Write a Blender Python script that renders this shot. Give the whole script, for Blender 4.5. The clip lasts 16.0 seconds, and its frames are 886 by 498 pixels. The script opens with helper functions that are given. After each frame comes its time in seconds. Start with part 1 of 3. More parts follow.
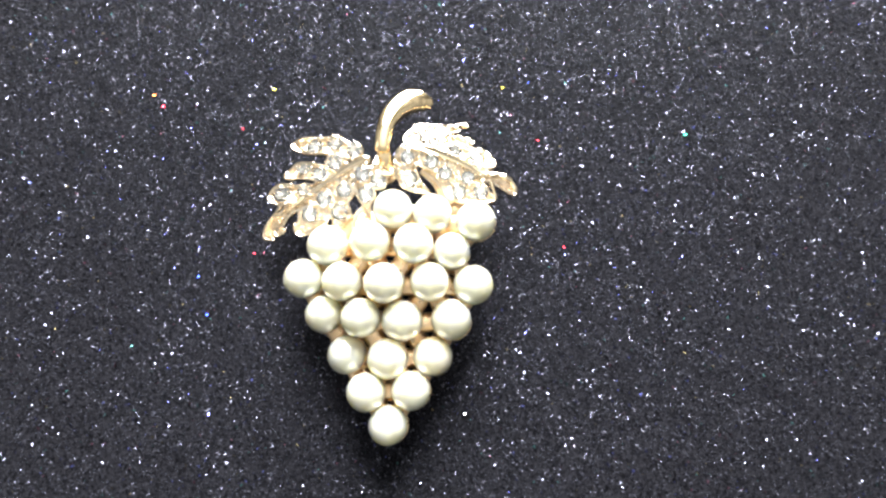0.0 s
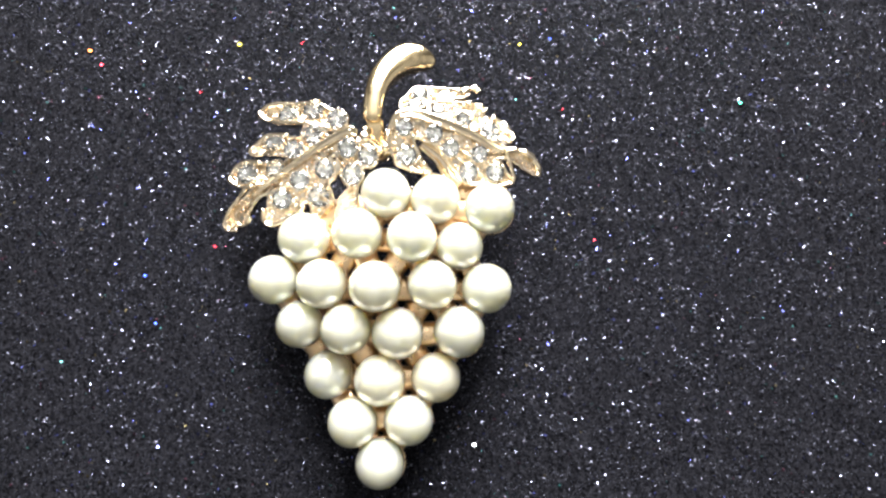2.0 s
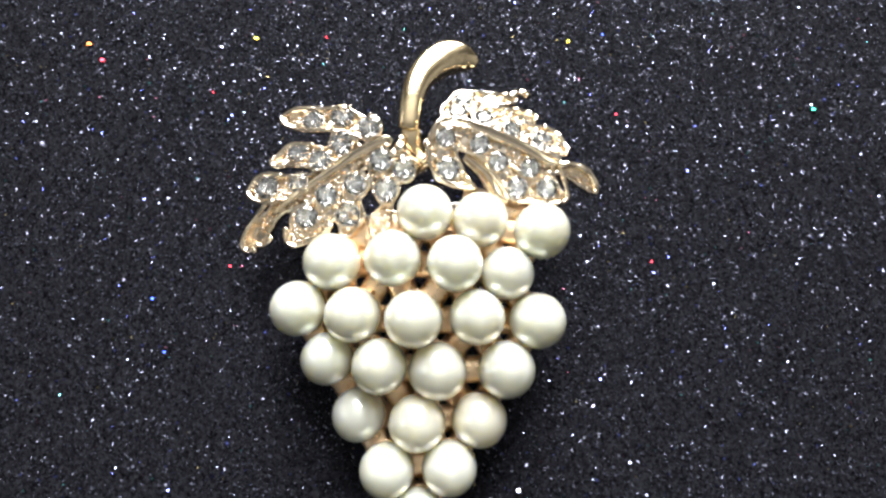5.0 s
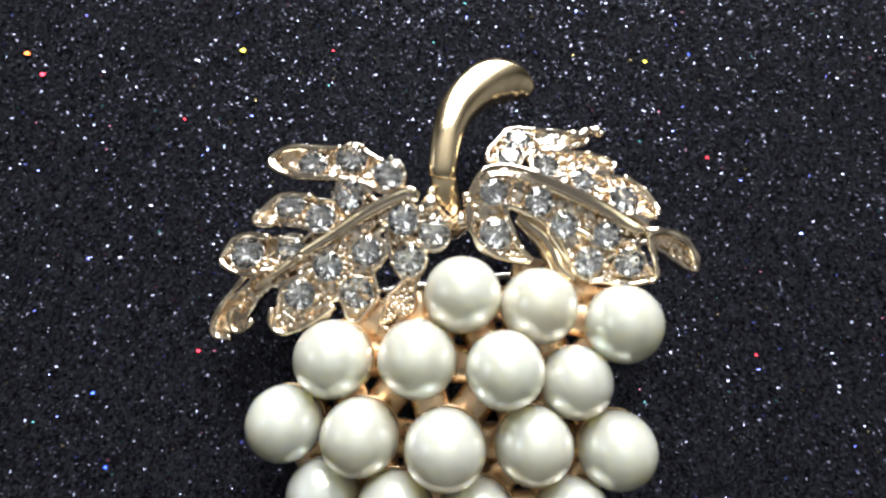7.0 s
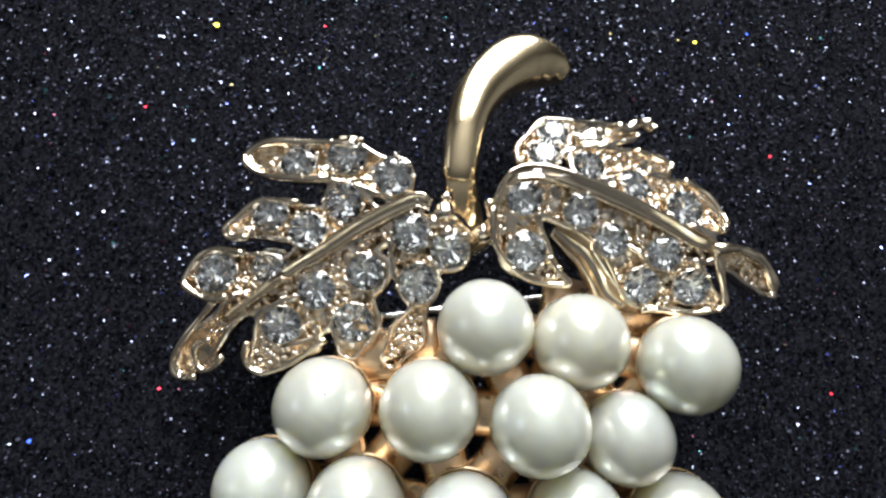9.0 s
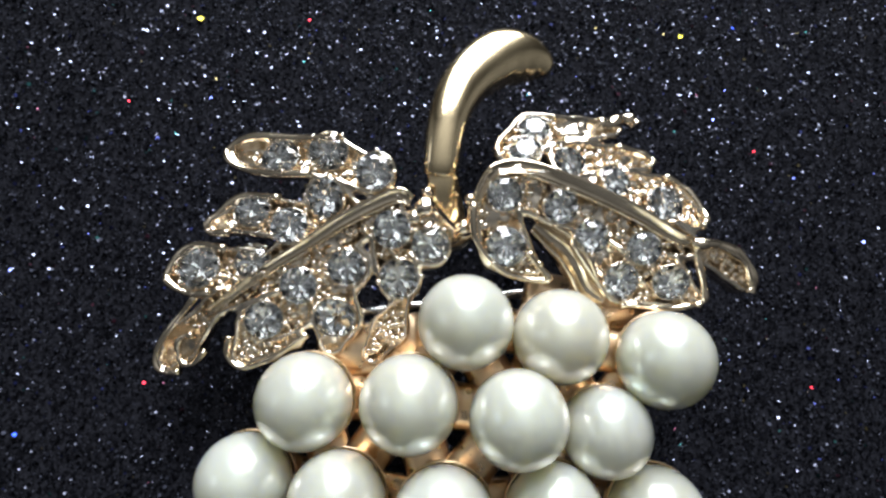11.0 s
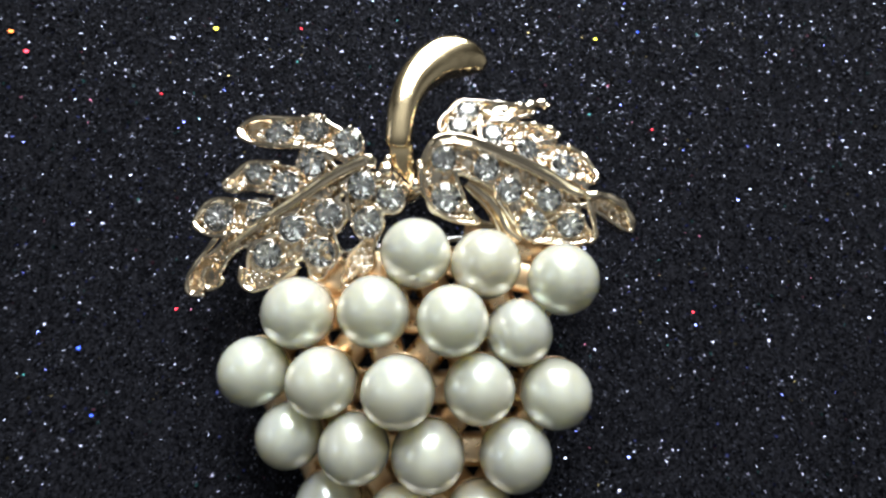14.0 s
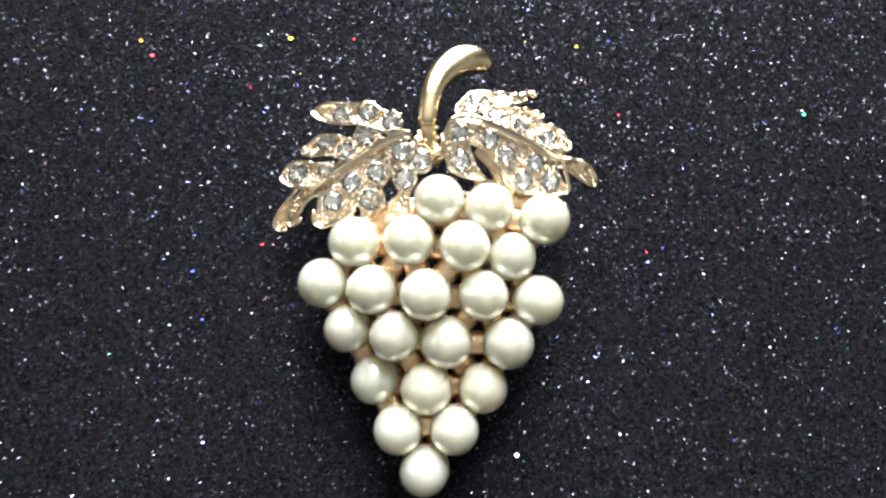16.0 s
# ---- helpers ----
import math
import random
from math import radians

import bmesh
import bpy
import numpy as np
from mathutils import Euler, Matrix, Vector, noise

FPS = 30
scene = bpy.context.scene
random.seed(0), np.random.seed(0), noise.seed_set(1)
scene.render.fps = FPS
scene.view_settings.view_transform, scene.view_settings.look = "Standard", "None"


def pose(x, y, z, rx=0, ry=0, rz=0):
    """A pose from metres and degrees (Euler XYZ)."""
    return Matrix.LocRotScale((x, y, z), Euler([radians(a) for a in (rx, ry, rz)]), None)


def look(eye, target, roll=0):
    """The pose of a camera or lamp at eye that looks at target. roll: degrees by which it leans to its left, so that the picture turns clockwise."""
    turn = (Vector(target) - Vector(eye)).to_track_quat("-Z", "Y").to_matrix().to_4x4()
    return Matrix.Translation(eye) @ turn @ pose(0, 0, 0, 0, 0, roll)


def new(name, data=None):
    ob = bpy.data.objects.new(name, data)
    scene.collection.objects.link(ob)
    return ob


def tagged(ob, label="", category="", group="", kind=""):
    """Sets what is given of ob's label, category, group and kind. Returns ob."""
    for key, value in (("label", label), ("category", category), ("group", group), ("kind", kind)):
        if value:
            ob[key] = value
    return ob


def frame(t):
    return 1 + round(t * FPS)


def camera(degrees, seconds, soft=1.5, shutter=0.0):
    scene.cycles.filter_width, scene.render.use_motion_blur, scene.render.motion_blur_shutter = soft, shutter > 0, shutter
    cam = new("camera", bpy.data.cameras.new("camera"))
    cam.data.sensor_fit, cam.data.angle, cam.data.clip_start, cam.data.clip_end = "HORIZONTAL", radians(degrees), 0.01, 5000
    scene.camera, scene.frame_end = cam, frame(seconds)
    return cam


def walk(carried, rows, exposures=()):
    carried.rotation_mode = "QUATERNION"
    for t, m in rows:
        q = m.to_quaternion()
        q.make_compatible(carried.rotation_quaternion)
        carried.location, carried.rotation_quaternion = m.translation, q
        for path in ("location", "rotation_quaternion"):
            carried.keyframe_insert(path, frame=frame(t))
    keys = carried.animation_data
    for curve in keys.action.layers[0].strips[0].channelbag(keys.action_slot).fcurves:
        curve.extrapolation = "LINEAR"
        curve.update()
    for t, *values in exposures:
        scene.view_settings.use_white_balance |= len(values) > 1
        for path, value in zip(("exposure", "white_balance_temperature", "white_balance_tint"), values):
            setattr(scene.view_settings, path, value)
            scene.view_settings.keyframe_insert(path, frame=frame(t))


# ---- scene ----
cam = camera(74.0, 16.0, soft=2.6, shutter=0.5)
EXPOSURES = [(0.0, 0.85, 6600, 13), (2.0, 0.44, 6600, 14), (4.0, 0.15, 6450, 14), (6.5, -0.56, 6250, 15), (8.0, -1.0, 6050, 14),
             (9.5, -1.15, 5970, 13), (12.5, -1.18, 5950, 12), (14.0, -1.02, 6150, 10), (16.0, -0.12, 6500, 12)]
walk(cam, [
    (0.0, pose(0.00483, -0.01460, 0.09263, 12.35, -0.82, 1.61)),
    (0.5, pose(0.00483, -0.01312, 0.08653, 11.92, -0.97, 1.58)),
    (1.0, pose(0.00337, -0.01256, 0.08279, 11.51, -1.23, 1.60)),
    (1.5, pose(0.00363, -0.01110, 0.07791, 11.05, -1.50, 1.74)),
    (2.0, pose(0.00325, -0.00938, 0.07594, 10.49, -1.66, 1.56)),
    (2.5, pose(0.00224, -0.00893, 0.07389, 10.01, -1.78, 1.55)),
    (3.0, pose(0.00137, -0.00876, 0.07274, 9.39, -1.84, 1.80)),
    (3.5, pose(0.00066, -0.00850, 0.07245, 8.87, -1.87, 1.95)),
    (4.0, pose(-0.00005, -0.00777, 0.07207, 8.71, -1.96, 1.96)),
    (6.5, pose(-0.00392, 0.00379, 0.05781, 9.50, -1.61, 2.90)),
    (7.0, pose(-0.00462, 0.00526, 0.05313, 9.81, -1.68, 3.34)),
    (7.5, pose(-0.00528, 0.00676, 0.05007, 10.13, -2.02, 3.48)),
    (8.0, pose(-0.00550, 0.00760, 0.04749, 10.12, -2.19, 3.42)),
    (8.5, pose(-0.00576, 0.00794, 0.04544, 9.89, -2.24, 3.43)),
    (9.0, pose(-0.00598, 0.00823, 0.04441, 9.41, -2.24, 3.47)),
    (9.5, pose(-0.00541, 0.00788, 0.04452, 9.03, -2.23, 3.48)),
    (12.0, pose(-0.00472, 0.00887, 0.04465, 8.35, -2.64, 3.43)),
    (12.5, pose(-0.00435, 0.00839, 0.04515, 8.23, -2.73, 3.28)),
    (13.0, pose(-0.00344, 0.00685, 0.04760, 8.30, -2.79, 3.22)),
    (13.5, pose(-0.00203, 0.00531, 0.05076, 8.34, -2.52, 3.12)),
    (14.0, pose(-0.00116, 0.00297, 0.05691, 8.30, -2.03, 3.14)),
    (14.5, pose(-0.00086, 0.00132, 0.06074, 8.22, -1.43, 3.24)),
    (15.0, pose(-0.00056, -0.00044, 0.06640, 8.20, -0.96, 3.54)),
    (15.5, pose(0.00026, -0.00309, 0.07101, 8.18, -0.70, 3.84)),
    (16.0, pose(-0.00110, -0.00609, 0.07539, 8.47, -0.50, 3.96)),
], EXPOSURES)

# ---- light: a dim plain room with a tall two-light window to the north and a small one to the west ----
world = bpy.data.worlds.new("world")
world.use_nodes = True
world.node_tree.nodes["Background"].inputs["Color"].default_value = (0.75, 0.85, 1.0, 1)
world.node_tree.nodes["Background"].inputs["Strength"].default_value = 0.05
scene.world = world


def window_light(name, eye, target, width, height, power, colour):
    lamp = bpy.data.lights.new(name, "AREA")
    lamp.shape, lamp.size, lamp.size_y, lamp.energy, lamp.color = "RECTANGLE", width, height, power, colour
    ob = new(name, lamp)
    ob.matrix_world = look(eye, target)
    return ob


window_light("window_light_north_lower", (0.04, 0.99, 0.37), (0.04, 0.0, 0.37), 0.66, 0.47, 52, (0.97, 1.0, 0.97))
window_light("window_light_north_upper", (0.04, 0.99, 0.875), (0.04, 0.0, 0.875), 0.66, 0.53, 62, (0.97, 1.0, 0.97))
window_light("window_light_west", (-1.19, 0.10, 0.82), (0.0, 0.10, 0.62), 0.42, 0.36, 1.2, (0.90, 0.96, 1.0))

# ---- materials ----
MM = 0.001


class Nodes:
    """A small helper to wire a node material."""

    def __init__(self, name):
        self.mat = bpy.data.materials.new(name)
        self.mat.use_nodes = True
        self.tree = self.mat.node_tree
        self.bsdf = self.tree.nodes["Principled BSDF"]

    def add(self, kind, props=(), **sockets):
        node = self.tree.nodes.new(kind)
        for key, value in props:
            if key == "operation":
                node.operation = value
            elif key == "data_type":
                node.data_type = value
            elif key == "blend_type":
                node.blend_type = value
        for key, value in sockets.items():
            node.inputs[key.replace("_", " ")].default_value = value
        return node

    def link(self, a, out, b, inp):
        self.tree.links.new(a.outputs[out], b.inputs[inp])

    def set(self, **values):
        for key, value in values.items():
            self.bsdf.inputs[key.replace("_", " ")].default_value = value

    def ramp(self, stops, constant=False):
        node = self.tree.nodes.new("ShaderNodeValToRGB")
        node.color_ramp.interpolation = "CONSTANT" if constant else "LINEAR"
        els = node.color_ramp.elements
        while len(els) < len(stops):
            els.new(0.5)
        for el, (pos, col) in zip(els, stops):
            el.position, el.color = pos, (*col, 1)
        return node


def noise_bump(n, scale, strength, distance, detail=4.0):
    coord = n.add("ShaderNodeTexCoord")
    tex = n.add("ShaderNodeTexNoise", Scale=scale, Detail=detail)
    bump = n.add("ShaderNodeBump", Strength=strength, Distance=distance)
    n.link(coord, "Object", tex, "Vector")
    n.link(tex, "Fac", bump, "Height")
    n.link(bump, "Normal", n.bsdf, "Normal")
    return coord, tex, bump


def make_pearl():
    n = Nodes("pearl_nacre")
    coord, tex, bump = noise_bump(n, 600.0, 0.16, 0.00012, 3.0)
    info = n.add("ShaderNodeObjectInfo")
    tint = n.ramp([(0.0, (0.69, 0.675, 0.555)), (0.5, (0.675, 0.675, 0.585)), (1.0, (0.71, 0.667, 0.535))])
    n.link(info, "Random", tint, "Fac")
    cloud = n.add("ShaderNodeTexNoise", Scale=420.0, Detail=2.0)
    n.link(coord, "Object", cloud, "Vector")
    soft = n.ramp([(0.35, (0.94, 0.92, 0.90)), (0.65, (1.0, 1.0, 1.0))])
    n.link(cloud, "Fac", soft, "Fac")
    mix = n.add("ShaderNodeMix", [("data_type", "RGBA"), ("blend_type", "MULTIPLY")])
    mix.inputs[0].default_value = 1.0
    n.tree.links.new(tint.outputs["Color"], mix.inputs[6])
    n.tree.links.new(soft.outputs["Color"], mix.inputs[7])
    n.tree.links.new(mix.outputs[2], n.bsdf.inputs["Base Color"])
    film = n.add("ShaderNodeMapRange")
    film.inputs["To Min"].default_value, film.inputs["To Max"].default_value = 260.0, 420.0
    n.link(cloud, "Fac", film, "Value")
    n.link(film, "Result", n.bsdf, "Thin Film Thickness")
    n.set(Subsurface_Radius=(1.0, 0.95, 0.7), Metallic=0.46, Roughness=0.235, Specular_IOR_Level=1.0, Coat_Weight=0.9, Coat_Roughness=0.13, Coat_IOR=1.65,
          Subsurface_Weight=1.0, Subsurface_Scale=0.0048, Thin_Film_IOR=1.45)
    return n.mat


def make_gold(name, colour, rough, bump_scale, bump_strength, wear_scale=900.0, uneven=0.4):
    n = Nodes(name)
    coord, tex, bump = noise_bump(n, bump_scale, bump_strength, 0.00008, 5.0)
    wear = n.add("ShaderNodeTexNoise", Scale=wear_scale, Detail=3.0)
    n.link(coord, "Object", wear, "Vector")
    r = n.add("ShaderNodeMapRange")
    r.inputs["From Min"].default_value, r.inputs["From Max"].default_value = 0.3, 0.7
    r.inputs["To Min"].default_value, r.inputs["To Max"].default_value = rough * (1 - 0.7 * uneven), rough * (1 + 1.2 * uneven)
    n.link(wear, "Fac", r, "Value")
    n.link(r, "Result", n.bsdf, "Roughness")
    col = n.ramp([(0.3, tuple(c * (1 - 0.3 * uneven) for c in colour)), (0.7, colour)])
    n.link(wear, "Fac", col, "Fac")
    n.link(col, "Color", n.bsdf, "Base Color")
    n.set(Metallic=1.0)
    return n.mat


def make_glass():
    n = Nodes("cut_glass")
    n.set(Base_Color=(0.99, 0.99, 0.99, 1), Roughness=0.0, IOR=1.6, Transmission_Weight=1.0)
    return n.mat


def make_foil():
    n = Nodes("silver_foil")
    n.set(Base_Color=(0.97, 0.97, 0.96, 1), Roughness=0.12, Metallic=1.0)
    return n.mat


def make_flakes(name, dark, light, rough):
    """Metal flakes, each with its own tone, hue and gloss."""
    n = Nodes(name)
    geo = n.add("ShaderNodeNewGeometry")
    col = n.ramp([(0.0, dark), (0.5, light), (0.972, tuple(c * f for c, f in zip(light, (0.8, 0.9, 2.2)))),
                  (0.986, tuple(c * f for c, f in zip(light, (1.5, 0.5, 0.6)))), (0.99, tuple(c * f for c, f in zip(light, (0.5, 1.6, 1.2)))),
                  (0.994, tuple(c * f for c, f in zip(light, (1.8, 1.4, 0.5))))], constant=True)
    n.link(geo, "Random Per Island", col, "Fac")
    n.link(col, "Color", n.bsdf, "Base Color")
    turn = n.add("ShaderNodeMath", [("operation", "MULTIPLY")])
    turn.inputs[1].default_value = 37.0
    part_of = n.add("ShaderNodeMath", [("operation", "FRACT")])
    n.tree.links.new(geo.outputs["Random Per Island"], turn.inputs[0])
    n.tree.links.new(turn.outputs[0], part_of.inputs[0])
    r = n.add("ShaderNodeMapRange")
    r.inputs["To Min"].default_value, r.inputs["To Max"].default_value = rough
    n.tree.links.new(part_of.outputs[0], r.inputs["Value"])
    n.link(r, "Result", n.bsdf, "Roughness")
    n.set(Metallic=1.0)
    return n.mat


def make_foam():
    n = Nodes("black_glitter_foam")
    coord = n.add("ShaderNodeTexCoord")
    vor = n.add("ShaderNodeTexVoronoi", Scale=5200.0)
    n.link(coord, "Object", vor, "Vector")
    bump = n.add("ShaderNodeBump", Strength=1.0, Distance=0.00015)
    bw = n.add("ShaderNodeRGBToBW")
    n.link(vor, "Color", bw, "Color")
    n.link(bw, "Val", bump, "Height")
    n.link(bump, "Normal", n.bsdf, "Normal")
    col = n.ramp([(0.25, (0.002, 0.002, 0.003)), (0.75, (0.014, 0.014, 0.018))])
    n.link(bw, "Val", col, "Fac")
    n.link(col, "Color", n.bsdf, "Base Color")
    n.set(Roughness=0.9, Specular_IOR_Level=0.05)
    return n.mat


def make_plain(name, colour, rough):
    n = Nodes(name)
    coord, tex, bump = noise_bump(n, 60.0, 0.2, 0.002, 5.0)
    col = n.ramp([(0.3, tuple(c * 0.93 for c in colour)), (0.7, colour)])
    n.link(tex, "Fac", col, "Fac")
    n.link(col, "Color", n.bsdf, "Base Color")
    n.set(Roughness=rough)
    return n.mat


PEARL = make_pearl()
GOLD = make_gold("polished_pale_gold", (1.0, 0.79, 0.48), 0.17, 1200.0, 0.06, 260.0, 0.22)
CAST = make_gold("cast_pale_gold", (0.97, 0.84, 0.67), 0.17, 1300.0, 0.22)
VEIN = make_gold("vein_gold", (0.96, 0.80, 0.59), 0.15, 700.0, 0.14, 500.0, 0.25)
ROSE = make_gold("rose_gold", (0.87, 0.64, 0.40), 0.30, 900.0, 0.3)
STEEL = make_gold("steel_wire", (0.75, 0.74, 0.70), 0.22, 900.0, 0.2)
GLASS, FOIL, FOAM = make_glass(), make_foil(), make_foam()
DULL_FLAKE = make_flakes("dull_glitter", (0.0055, 0.0055, 0.007), (0.0155, 0.016, 0.022), (0.45, 0.65))
BRIGHT_FLAKE = make_flakes("bright_glitter", (0.046, 0.047, 0.061), (0.18, 0.185, 0.24), (0.16, 0.40))
PAINT = make_plain("wall_paint", (0.11, 0.11, 0.11), 0.7)
CEILING = make_plain("ceiling_paint", (0.27, 0.27, 0.265), 0.8)
WOOD = make_plain("dark_table_wood", (0.10, 0.065, 0.04), 0.45)


# ---- mesh helpers; lengths in millimetres unless said otherwise ----
def mesh_from(name, verts, faces, materials, smooth=True, slots=None):
    me = bpy.data.meshes.new(name)
    me.from_pydata([tuple(c * MM for c in v) for v in verts], [], faces)
    for m in materials:
        me.materials.append(m)
    me.polygons.foreach_set("use_smooth", [smooth] * len(me.polygons))
    if slots:
        me.polygons.foreach_set("material_index", slots)
    me.update()
    return me


def part(name, me, parent, label="", m=None):
    ob = new(name, me)
    ob.parent = parent
    if m is not None:
        ob.matrix_basis = m
    return tagged(ob, label) if label else ob


def box(name, lo, hi, material):
    """An axis-aligned block in metres with softened edges."""
    bm = bmesh.new()
    bmesh.ops.create_cube(bm, size=1)
    for v in bm.verts:
        v.co = Vector([lo[i] + (hi[i] - lo[i]) * (v.co[i] + 0.5) for i in range(3)])
    bmesh.ops.bevel(bm, geom=bm.edges[:], offset=min(0.004, 0.1 * min(h - l for l, h in zip(lo, hi))), segments=2, affect="EDGES")
    me = bpy.data.meshes.new(name)
    bm.to_mesh(me)
    bm.free()
    me.materials.append(material)
    return me


def spline(points, count):
    """Catmull-Rom samples through points of any dimension."""
    p = np.array(points, float)
    p = np.vstack([2 * p[0] - p[1], p, 2 * p[-1] - p[-2]])
    out = []
    for s in np.linspace(0, len(p) - 3 - 1e-6, count):
        k = int(s)
        u = s - k
        a, b, c, d = p[k:k + 4]
        out.append(0.5 * (2 * b + (c - a) * u + (2 * a - 5 * b + 4 * c - d) * u * u + (3 * b - a - 3 * c + d) * u ** 3))
    return np.array(out)


def tube(path, radii, sides=12, flat=1.0, square=1.0):
    """Vertices and faces of a capped tube along path; flat squashes it upwards, square below 1 flattens its top."""
    verts, faces = [], []
    n = len(path)
    for i in range(n):
        d = path[min(i + 1, n - 1)] - path[max(i - 1, 0)]
        d = d / np.linalg.norm(d)
        side = np.cross(d, (0, 0, 1))
        side = side / (np.linalg.norm(side) + 1e-9)
        up = np.cross(side, d)
        for j in range(sides):
            a = 2 * math.pi * j / sides
            verts.append(path[i] + radii[i] * (math.cos(a) * side + flat * math.copysign(abs(math.sin(a)) ** square, math.sin(a)) * up))
    for i in range(n - 1):
        for j in range(sides):
            k = (j + 1) % sides
            faces.append((i * sides + j, i * sides + k, (i + 1) * sides + k, (i + 1) * sides + j))
    for i in (0, n - 1):
        verts.append(path[i])
        c = len(verts) - 1
        for j in range(sides):
            k = (j + 1) % sides
            q = (i * sides + k, i * sides + j, c)
            faces.append(q if i == 0 else q[::-1])
    return verts, faces


def lathe(profile, sides):
    verts, faces = [], []
    for r, z in profile:
        for j in range(sides):
            a = 2 * math.pi * j / sides
            verts.append((r * math.cos(a), r * math.sin(a), z))
    for i in range(len(profile) - 1):
        for j in range(sides):
            k = (j + 1) % sides
            faces.append((i * sides + j, i * sides + k, (i + 1) * sides + k, (i + 1) * sides + j))
    return verts, faces


# ---- the room that closes the place, in metres ----
TABLE = -0.004
tagged(new("floor", box("floor", (-1.3, -1.7, -0.80), (1.3, 1.1, -0.75), PAINT)), kind="structure")
tagged(new("ceiling", box("ceiling", (-1.3, -1.7, 1.56), (1.3, 1.1, 1.61), CEILING)), kind="structure")
tagged(new("wall_south", box("wall_south", (-1.2, -1.7, -0.75), (1.2, -1.6, 1.56), PAINT)), kind="structure")
tagged(new("wall_east", box("wall_east", (1.2, -1.7, -0.75), (1.3, 1.1, 1.56), PAINT)), kind="structure")


def wall_with_opening(name, lo, hi, a, b, axis):
    """A wall of four blocks round an opening from a to b (along the wall, and up)."""
    wall = new(name)
    other = 1 - axis
    for s0, s1, z0, z1 in ((lo[axis], a[0], lo[2], hi[2]), (b[0], hi[axis], lo[2], hi[2]), (a[0], b[0], lo[2], a[1]), (a[0], b[0], b[1], hi[2])):
        l, h = [0, 0, z0], [0, 0, z1]
        l[axis], h[axis], l[other], h[other] = s0, s1, lo[other], hi[other]
        part("wall_block", box("wall_block", l, h, PAINT), wall)
    return tagged(wall, kind="structure")


wall_with_opening("wall_north", (-1.2, 1.0, -0.75), (1.2, 1.1, 1.56), (-0.31, 0.11), (0.39, 1.17), 0)
wall_with_opening("wall_west", (-1.3, -1.7, -0.75), (-1.2, 1.1, 1.56), (-0.07, 0.60), (0.27, 1.04), 1)
table = tagged(new("table_top", box("table_top", (-0.6, -0.5, TABLE - 0.03), (0.6, 0.5, TABLE), WOOD)), kind="structure")
part("table_block", box("table_block", (-0.5, -0.4, -0.75), (0.5, 0.4, TABLE - 0.03), WOOD), table)

# ---- the glitter sheet, with its flakes ----
sheet = tagged(new("glitter_sheet", box("glitter_sheet", (-0.21, -0.15, TABLE), (0.21, 0.15, 0.0), FOAM)),
               "black craft foam sheet densely covered with silver glitter", "craft sheet", kind="structure")


def flakes(count, lo, hi, smallest, largest, tilt, seed, material):
    """Thin hexagonal flakes strewn over a stretch of the sheet, each leaning its own way."""
    rng = np.random.default_rng(seed)
    x = rng.uniform(lo[0], hi[0], count)
    y = rng.uniform(lo[1], hi[1], count)
    keep = np.hypot(x + 31.9, y - 0.6) > 0.75
    x, y = x[keep], y[keep]
    count = len(x)
    r = smallest + (largest - smallest) * rng.random(count) ** 3
    lean_x, lean_y = rng.normal(0, tilt, count), rng.normal(0, tilt, count)
    wave = np.array([noise.noise(Vector((a * 0.13, b * 0.13, 5.0))) for a, b in zip(x, y)])
    wave2 = np.array([noise.noise(Vector((a * 0.45, b * 0.45, 9.0))) for a, b in zip(x, y)])
    lean_y = lean_y + 0.16 * wave + 0.14 * wave2
    lean_x = lean_x + 0.16 * wave2
    nrm = np.stack([np.tan(lean_x), np.tan(lean_y), np.ones(count)], 1)
    nrm /= np.linalg.norm(nrm, axis=1)[:, None]
    u = np.cross(nrm, np.array([0.0, 1.0, 0.0]))
    u /= np.linalg.norm(u, axis=1)[:, None]
    v = np.cross(nrm, u)
    spin = rng.uniform(0, math.pi / 3, count)
    z = 0.03 + rng.uniform(0, 0.10, count) + r * np.hypot(lean_x, lean_y) * 0.5
    centre = np.stack([x, y, z], 1)
    co = np.empty((count, 6, 3))
    for k in range(6):
        a = spin + k * math.pi / 3
        co[:, k] = centre + r[:, None] * (np.cos(a)[:, None] * u + np.sin(a)[:, None] * v)
    co = co.reshape(-1, 3) * MM
    me = bpy.data.meshes.new("glitter_flakes")
    me.vertices.add(count * 6)
    me.vertices.foreach_set("co", co.ravel())
    me.loops.add(count * 6)
    me.loops.foreach_set("vertex_index", np.arange(count * 6))
    me.polygons.add(count)
    me.polygons.foreach_set("loop_start", np.arange(count) * 6)
    me.update(calc_edges=True)
    me.materials.append(material)
    return me


tagged(new("glitter_bed", flakes(200000, (-95, -45), (100, 72), 0.075, 0.165, 0.42, 8, DULL_FLAKE)),
       "dull dark glitter flakes bedded densely in black foam", "glitter", kind="stuff")
tagged(new("glitter_flakes", flakes(135000, (-95, -45), (100, 72), 0.042, 0.115, 0.37, 4, BRIGHT_FLAKE)),
       "tiny silver glitter flakes with a few coloured ones on black foam", "glitter", kind="stuff")


